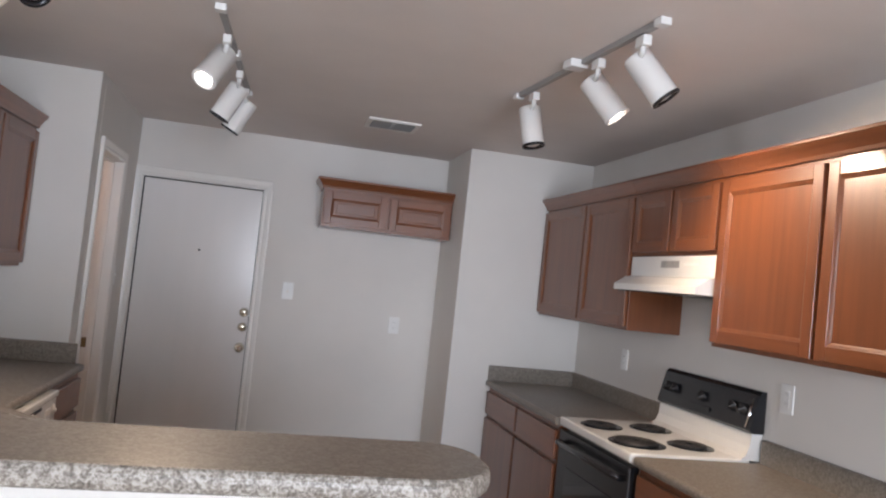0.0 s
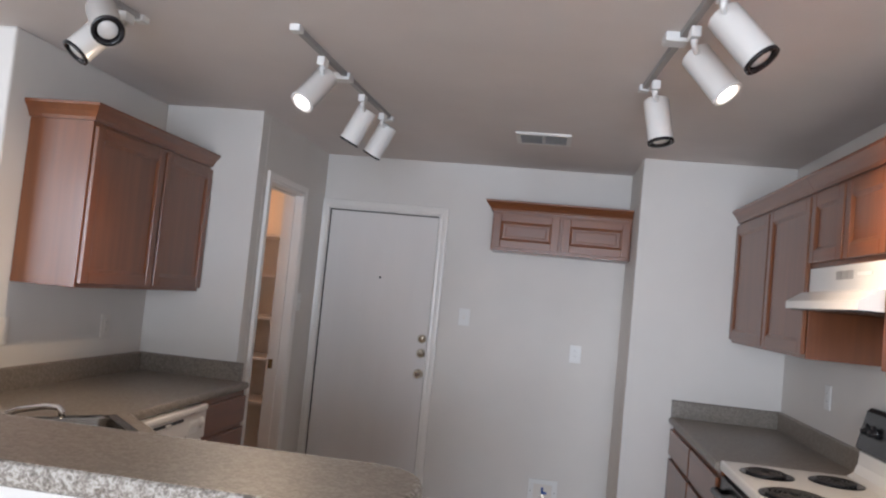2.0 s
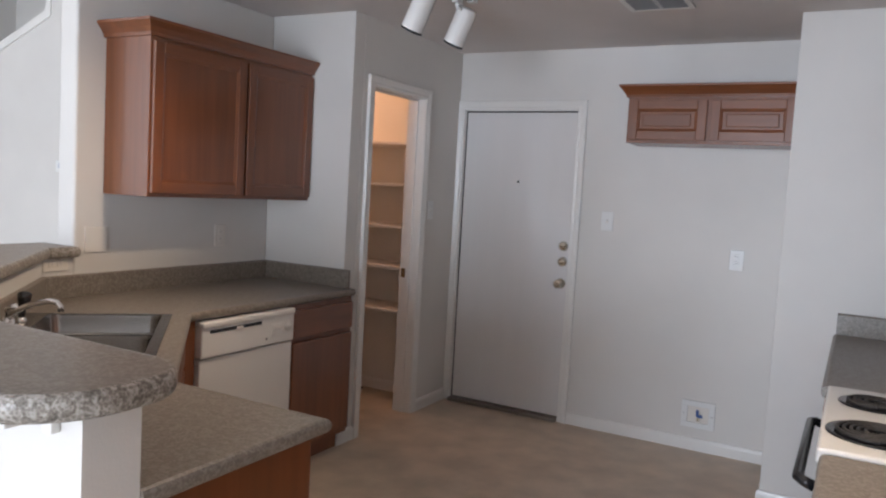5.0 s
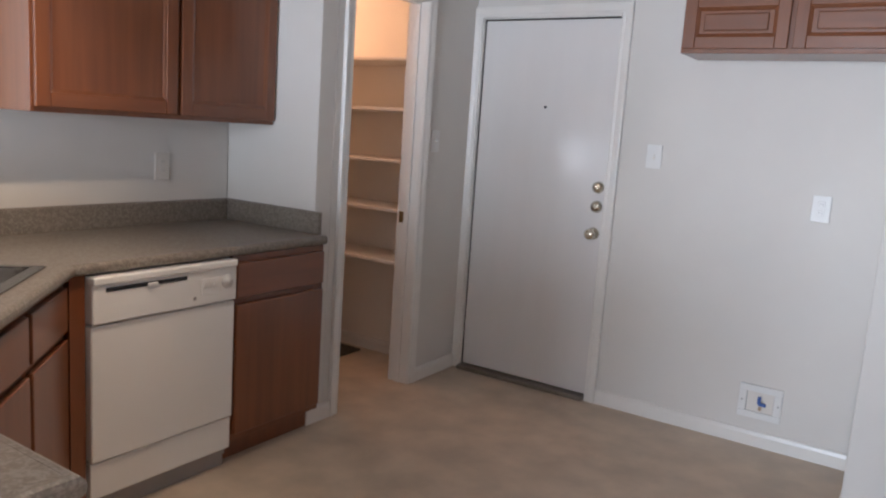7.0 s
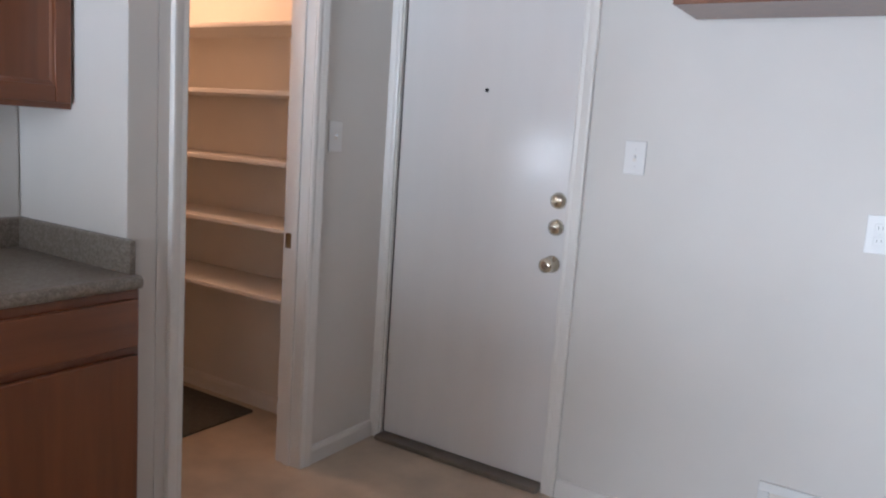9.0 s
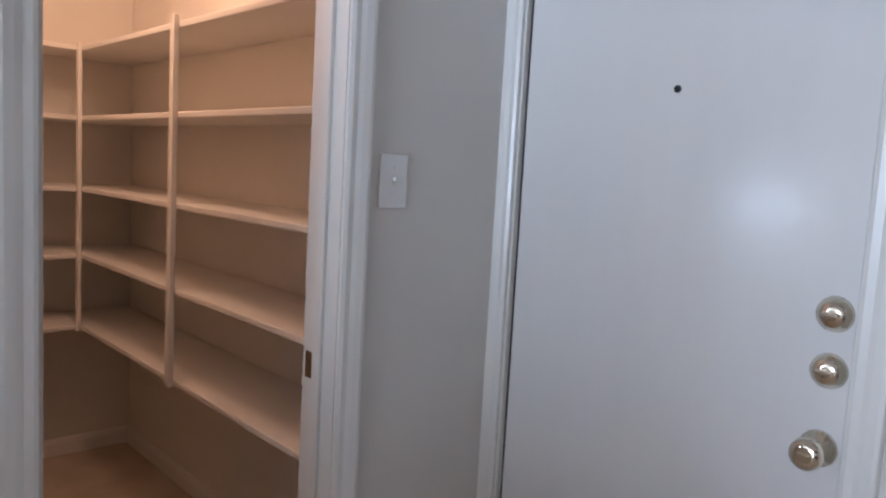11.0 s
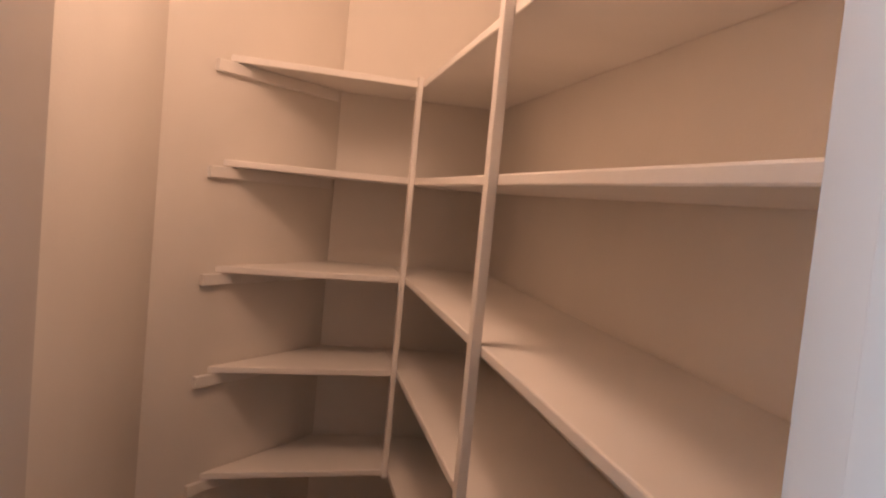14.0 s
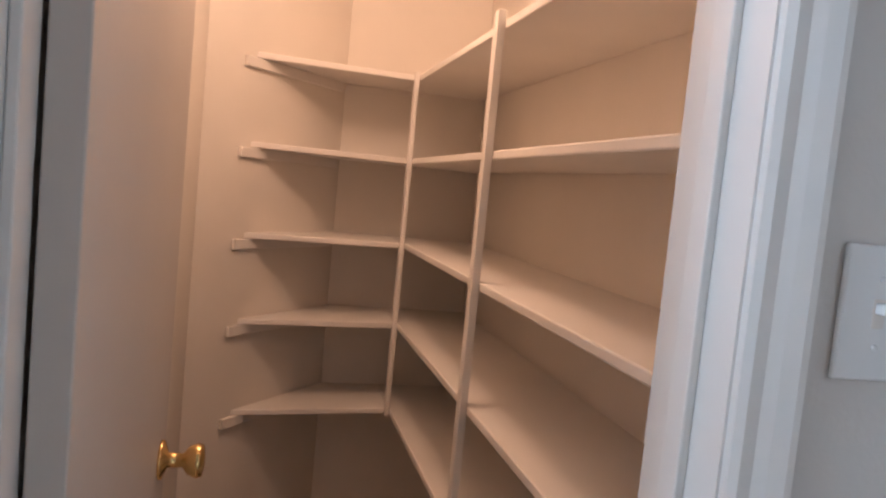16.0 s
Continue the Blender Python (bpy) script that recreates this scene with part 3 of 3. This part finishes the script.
part("jamb", boxes((DX0 - 0.018, DX0 + 0.006, 0.001, 0.118, 0, 2.062), (DX1 - 0.005, DX1 + 0.018, 0.001, 0.118, 0, 2.062), (DX0 + 0.006, DX1 - 0.005, 0.001, 0.118, 2.046, 2.062)), TRIM, fr)
# near-black sheet and strips added as the shade in the door's gap
part("shade_sheet", boxes((DX0 + 0.006, DX1 - 0.005, 0.056, 0.07, 0.02, 2.046)), GAP_SHADE, fr, "dark sheet standing for the shade behind the door")
part("shade_strip", boxes((DX0 + 0.006, DX0 + 0.0145, 0.017, 0.05, 0.026, 2.046), (DX0 + 0.006, DX1 - 0.006, 0.017, 0.05, 2.0375, 2.0455)), GAP_SHADE, fr)
part("threshold", boxes((DX0 + 0.006, DX1 - 0.005, -0.045, 0.115, 0.0, 0.024), bevel=0.005), material("bronze_threshold", (0.24, 0.21, 0.18), 0.45, metal=0.6, vary=0.15), fr, "dark metal threshold")

# ---- pantry doorway and door ----
PWR = Matrix(((0, 0, 1, 0), (1, 0, 0, 0), (0, 1, 0, 0), (0, 0, 0, 1)))
fr = thing("door_frame_pantry", pose(-0.82, 0, 0), "white painted pantry door frame with moulded casing", "door frame", "", "structure")
part("casing", sweep([(PY1 + 0.003, 0.0), (PY1 + 0.003, 2.063), (PY0 - 0.003, 2.063), (PY0 - 0.003, 0.0)], CASING, PWR), TRIM, fr)
part("jamb", boxes((-0.125, 0.001, PY0 - 0.014, PY0, 0, 2.06), (-0.125, 0.001, PY1, PY1 + 0.014, 0, 2.06), (-0.125, 0.001, PY0 - 0.014, PY1 + 0.014, 2.06, 2.074)), TRIM, fr)
part("stop", boxes((-0.075, -0.045, PY0, PY0 + 0.010, 0, 2.06), (-0.075, -0.045, PY1 - 0.010, PY1, 0, 2.06), (-0.075, -0.045, PY0, PY1, 2.05, 2.06), bevel=0.002), TRIM, fr)
part("strike_plate", boxes((-0.112, -0.082, PY1 - 0.002, PY1 + 0.001, 0.90, 0.96), (-0.108, -0.088, PY1 - 0.004, PY1 - 0.001, 0.918, 0.942)), material("aged_brass", (0.30, 0.20, 0.10), 0.35, metal=1.0, vary=0.2), fr, "brown brass strike plate")
part("hinge", boxes((-0.118, -0.085, PY0 - 0.001, PY0 + 0.002, 0.99, 1.08)), STEEL, fr)
pd = thing("door_pantry", pose(-0.9455, PY0 + 0.004, 0.012, 0, 0, 178), "cream painted flush pantry door standing open", "door", "", "structure")
part("slab", boxes((0, 0.565, -0.035, 0.0, 0, 2.03), bevel=0.002), material("pantry_door_paint", (0.66, 0.60, 0.54), 0.4, vary=0.04, bump=0.1, bump_scale=80), pd)
part("knob", lathe([(0.031, 0), (0.030, 0.005), (0.012, 0.012), (0.011, 0.034), (0.022, 0.042), (0.027, 0.056), (0.024, 0.064), (0.008, 0.067)], 20, pose(0.515, -0.035, 0.955, 90, 0, 0)), BRASS, pd, "polished brass knob")

# ---- pantry shelving ----
sh = thing("pantry_shelving", pose(0, 0, 0), "white painted L-shaped pantry shelving, empty", "shelving")
slant = lambda x: 3.925 + (-2.545 - x) * 0.848
for z in (0.658, 0.954, 1.228, 1.513, 1.788):
    part("shelf", boxes((-3.068, -0.945, 4.582, 4.893, z - 0.017, z + 0.002), bevel=0.003), SHELF, sh)
    part("shelf", slab([(-2.70, slant(-2.70) + 0.004), (-2.762, 4.580), (-3.068, 4.580), (-3.068, slant(-3.068) + 0.004)], z - 0.017, z + 0.002, 0.003, 2), SHELF, sh)
    d = Vector((-0.763, 0.647)) * 0.50
    o = Vector((-2.662, slant(-2.662) + 0.003))
    n = Vector((0.647, 0.763)) * 0.013
    part("cleat", slab([o, o + n, o + n + d, o + d], z - 0.050, z - 0.018, 0.002, 1), SHELF, sh)
part("post", boxes((-2.774, -2.748, 4.566, 4.5815, 0.636, 1.80), bevel=0.002), SHELF, sh)
part("post", boxes((-1.848, -1.818, 4.564, 4.5815, 0.636, 1.81), bevel=0.002), SHELF, sh)

# ---- baseboards ----
BASE = [(0.0, 0.0), (0.013, 0.0), (0.013, 0.055), (0.008, 0.072), (0.0, 0.078)]
structure("baseboard_north", sweep([(DX1 + 0.062, 4.999), (1.361, 4.999), (1.361, 4.36)], BASE), TRIM, "white painted baseboard with rounded top", "baseboard")
structure("baseboard_niche", sweep([(1.361, 4.40), (1.361, 4.344), (1.63, 4.344)], BASE), TRIM, "white painted baseboard round the wall block", "baseboard")
structure("baseboard_pantry_wall", sweep([(-0.819, PY1 + 0.064), (-0.819, 4.98)], BASE), TRIM, "white painted baseboard beside the pantry door", "baseboard")
structure("baseboard_pier", sweep([(-0.83, 3.724), (-0.819, 3.724), (-0.819, PY0 - 0.064)], BASE), TRIM, "white painted baseboard on the wall return", "baseboard")
structure("baseboard_pantry", sweep([(-2.545, 3.926), (-3.069, 4.371), (-3.069, 4.894), (-0.945, 4.894)], BASE), SHELF, "cream painted baseboard in the pantry", "baseboard")

# ---- living room side ----
CAP = [(-0.01, -0.012), (0.05, -0.012), (0.05, 0.132), (-0.01, 0.132)]
structure("trim_stair_cap", sweep([(-6.0, 1.65), (-3.48, 2.57), (-3.48, 2.72), (-1.9, 3.88)][::-1], CAP, Matrix(((1, 0, 0, 0), (0, 0, -1, 3.83), (0, 1, 0, 0), (0, 0, 0, 1)))), TRIM, "white painted sloped stair cap", "trim")
th = thing("thermostat", pose(-3.30, 3.709, 1.50), "small white wall thermostat with a dark display", "thermostat")
part("case", boxes((-0.06, 0.06, -0.028, 0, -0.04, 0.04), bevel=0.006), PLASTIC, th)
part("display", boxes((-0.02, 0.04, -0.030, -0.027, -0.012, 0.022)), BLUE, th)

# windows and patio door behind the walk
for nm, x0, x1, z0, z1 in (("window_south", -5.85, -4.15, 0.9, 2.6), ("patio_door", -0.25, 2.05, 0.0, 2.15)):
    w = thing(nm, pose((x0 + x1) / 2, -4.54, z0), "white framed window with bright daylight behind", "window", "", "structure")
    hw, h, mid = (x1 - x0) / 2, z1 - z0, 0.025
    part("window_frame", boxes((-hw, -hw + 0.05, -0.04, 0.04, 0, h), (hw - 0.05, hw, -0.04, 0.04, 0, h), (-hw, hw, -0.04, 0.04, 0, 0.05), (-hw, hw, -0.04, 0.04, h - 0.05, h), (-mid, mid, -0.03, 0.03, 0.05, h - 0.05)), TRIM, w)

w = thing("window_west", pose(-6.04, -2.35, 0.95), "tall white framed window with bright daylight behind", "window", "", "structure")
part("window_frame", boxes((-0.03, 0.03, -0.5, -0.45, 0, 2.3), (-0.03, 0.03, 0.45, 0.5, 0, 2.3), (-0.03, 0.03, -0.45, 0.45, 0, 0.05), (-0.03, 0.03, -0.45, 0.45, 2.25, 2.3), (-0.02, 0.02, -0.45, 0.45, 1.13, 1.17)), TRIM, w)

# ---- track lights ----
def can(parent, p, top, e, lit):
    """A lamp head on a bent arm from p on the track: its back at top, its mouth towards e."""
    p, top, e = Vector(p), Vector(top), Vector(e)
    d = (e - top).normalized()
    q = Matrix.Translation(top) @ d.to_track_quat('Z', 'Y').to_matrix().to_4x4()
    head = part("lamp_head", lathe([(0.020, -0.002), (0.044, 0.0), (0.050, 0.006), (0.050, 0.172), (0.0515, 0.175), (0.0515, 0.184), (0.046, 0.184), (0.044, 0.165)], 28, q), WHITE, parent)
    # lit heads get a white ring, the bulb's glare put into its colour
    part("mouth_ring", lathe([(0.0522, 0.177), (0.0522, 0.187), (0.040, 0.187), (0.040, 0.177)], 28, q), WHITE if lit else BLACK, head)
    part("bulb", lathe([(0.040, 0.166), (0.038, 0.173), (0.026, 0.181), (0.010, 0.184)], 24, q), LIT if lit else BULB, head, "lit spotlight bulb" if lit else "")
    part("arm", merged(boxes((p.x - 0.016, p.x + 0.016, p.y - 0.030, p.y + 0.030, 2.380, 2.416), bevel=0.004), tube([Vector((p.x, p.y, 2.385)), p, top + d * 0.02], 0.010)), PLASTIC, parent)
    if lit:
        lamp("spot", 'SPOT', look(top + d * 0.20, top + d * 2), lit, (1.0, 0.80, 0.58), cone=135)


def track(a, b, heads, label, feed):
    a, b = Vector((*a, H - 0.0245)), Vector((*b, H - 0.0245))
    t = thing("track_light", Matrix.Translation((a + b) / 2 + Vector((0, 0, 0.024))), label, "track light", "ceiling track lights")
    inv = t.matrix_world.inverted()
    L, ang = (b - a).length, math.atan2(b.y - a.y, b.x - a.x)
    m = Matrix.Translation(-Vector((0, 0, 0.024))) @ pose(0, 0, 0, 0, 0, math.degrees(ang))
    part("rail", boxes((-L / 2, L / 2, -0.011, 0.011, 0.004, 0.0238)), GREY, t, m=m)
    for s in (-1, 1):
        part("end_cap", boxes((s * L / 2 - 0.022, s * L / 2 + 0.022, -0.020, 0.020, -0.002, 0.0236), bevel=0.003), PLASTIC, t, m=m)
    part("feed_box", boxes((feed - 0.035, feed + 0.035, -0.022, 0.055, -0.008, 0.0236), bevel=0.004), PLASTIC, t, m=m)
    for p, back, e, lit in heads:
        before = set(bpy.data.objects)
        can(t, p, back, e, lit)
        for o in set(bpy.data.objects) - before:
            if o.parent == t:
                o.matrix_parent_inverse = inv
    return t


track((-0.135, 2.30), (-0.075, 3.66), (((-0.125, 2.60, 2.365), (-0.132, 2.70, 2.372), (-0.200, 2.600, 2.220), 36), ((-0.098, 3.16, 2.365), (-0.098, 3.27, 2.372), (-0.180, 3.28, 2.21), 0), ((-0.082, 3.52, 2.365), (-0.062, 3.60, 2.372), (-0.148, 3.62, 2.21), 0)), "white track light with three cans, one lit", -0.08)
track((1.265, 1.66), (1.175, 2.82), (((1.265, 1.78, 2.365), (1.28, 1.862, 2.375), (1.379, 1.818, 2.24), 0), ((1.245, 2.09, 2.365), (1.267, 2.21, 2.375), (1.372, 2.157, 2.23), 44), ((1.205, 2.68, 2.365), (1.223, 2.79, 2.375), (1.252, 2.765, 2.2), 0)), "white track light with three cans aimed at the range", -0.02)
track((-0.80, 1.55), (-0.74, 2.28), (((-0.755, 2.05, 2.365), (-0.725, 2.01, 2.365), (-0.622, 1.91, 2.255), 0), ((-0.745, 2.19, 2.365), (-0.765, 2.15, 2.370), (-0.845, 2.07, 2.22), 0)), "white track light with cans over the sink", -0.25)

# ---- ceiling vent ----
v = thing("ceiling_vent", pose(0.757, 3.955, H), "white louvred air vent in the ceiling", "vent")
part("backing", boxes((-0.135, 0.135, -0.115, 0.115, -0.004, -0.001)), VENT, v)
part("frame", boxes((-0.155, 0.155, -0.135, -0.108, -0.014, -0.001), (-0.155, 0.155, 0.108, 0.135, -0.014, -0.001), (-0.155, -0.128, -0.108, 0.108, -0.014, -0.001), (0.128, 0.155, -0.108, 0.108, -0.014, -0.001), (-0.01, 0.01, -0.108, 0.108, -0.013, -0.001), bevel=0.002), TRIM, v)
for k in range(9):
    part("slat", boxes((-0.128, 0.128, -0.010, 0.010, -0.001, 0.001)), GREY, v, m=pose(0, -0.096 + k * 0.024, -0.010, 35, 0, 0))


# ---- plates ----
def plate(m, kind, label, mat=PLASTIC, w=0.078):
    p = thing({"switch": "light_switch", "outlet": "wall_outlet", "blank": "wall_plate"}[kind], m, label, {"switch": "switch", "outlet": "outlet", "blank": "wall plate"}[kind])
    part("plate", boxes((-w / 2, w / 2, -0.006, 0, -0.060, 0.060), bevel=0.003), mat, p)
    for s in (-1, 1):
        part("screw", lathe([(0.003, 0), (0.003, 0.0015), (0.001, 0.002)], 8, pose(0, -0.006, s * 0.030 if kind == "switch" else 0, 90, 0, 0)), mat, p)
    if kind == "switch":
        part("collar", boxes((-0.006, 0.006, -0.0068, -0.005, -0.013, 0.013)), ALMOND, p)
        part("toggle", boxes((-0.0045, 0.0045, -0.018, -0.006, 0.0, 0.010), bevel=0.0015), mat, p)
    if kind == "outlet":
        for s in (-0.02, 0.02):
            sk = part("socket", boxes((-0.016, 0.016, -0.008, -0.005, s - 0.014, s + 0.014), bevel=0.002), mat, p)
            part("slot", boxes((-0.007, -0.005, -0.0085, -0.0075, s - 0.004, s + 0.006), (0.005, 0.007, -0.0085, -0.0075, s - 0.004, s + 0.006)), GREY, sk)
    return p


plate(pose(0.286, 4.999, 1.352), "switch", "white single light switch beside the entry door")
plate(pose(1.076, 4.999, 1.176), "outlet", "white wall outlet in the refrigerator niche")
plate(pose(-0.819, 4.648, 1.351, 0, 0, 90), "switch", "white light switch beside the pantry doorway")
plate(pose(-1.399, 3.345, 1.17, 0, 0, 90), "outlet", "cream wall outlet above the sink-side worktop", ALMOND)
plate(pose(-1.399, 2.572, 1.17, 0, 0, 90), "blank", "wide cream switch plate near the wall end", ALMOND, 0.118)
plate(Matrix.Translation((-1.399, 2.372, 1.072)) @ pose(0, 0, 0, 0, 0, 90) @ pose(0, 0, 0, 0, 90, 0), "outlet", "cream wall outlet laid sideways under the bar ledge", ALMOND)
plate(pose(2.249, 2.183, 1.205, 0, 0, -90), "outlet", "white wall outlet beside the range", PLASTIC)
plate(pose(2.249, 3.626, 1.187, 0, 0, -90), "outlet", "white wall outlet above the far worktop", PLASTIC)

# refrigerator water box
b = thing("water_supply_box", pose(0.935, 5.0, 0.222), "white recessed water supply box with a valve", "supply box")
part("frame", boxes((-0.098, 0.098, -0.016, -0.001, 0.050, 0.082), (-0.098, 0.098, -0.016, -0.001, -0.082, -0.050), (-0.098, -0.062, -0.016, -0.001, -0.050, 0.050), (0.062, 0.098, -0.016, -0.001, -0.050, 0.050), bevel=0.003), PLASTIC, b)
part("recess", boxes((-0.062, 0.062, -0.003, -0.0012, -0.050, 0.050)), ALMOND, b)
part("valve", merged(lathe([(0.012, 0), (0.012, 0.012), (0.007, 0.014), (0.007, 0.028)], 14, pose(0.004, -0.003, -0.008, 90, 0, 0)), boxes((-0.004, 0.012, -0.025, -0.012, -0.036, -0.008), bevel=0.002)), NICKEL, b)
part("valve_handle", boxes((-0.010, 0.006, -0.034, -0.022, -0.004, 0.034), (-0.004, 0.030, -0.034, -0.022, -0.012, 0.006), bevel=0.004), BLUE, b)
for s in (-1, 1):
    part("screw", lathe([(0.004, 0), (0.004, 0.002), (0.001, 0.0025)], 8, pose(s * 0.082, -0.016, 0.0, 90, 0, 0)), GREY, b)

# pantry ceiling lamp
pl = thing("pantry_lamp", pose(-1.85, 4.30, H), "plain white bulb holder on the pantry ceiling", "lamp")
part("holder", lathe([(0.055, -0.001), (0.055, -0.02), (0.03, -0.045), (0.02, -0.06)], 20), PLASTIC, pl)

# ---- pantry floor ----
solid("floor_mat", slab(rounded([(-1.40, 4.36, 0.02), (-1.40, 4.83, 0.02), (-2.05, 4.83, 0.02), (-2.05, 4.36, 0.02)], 4), 0.0005, 0.009, 0.003, 2), material("mat_fibre", (0.085, 0.080, 0.065), 0.9, vary=0.2, scale=60, bump=0.6, bump_scale=300), "dark grey-green mat on the pantry floor", "mat")
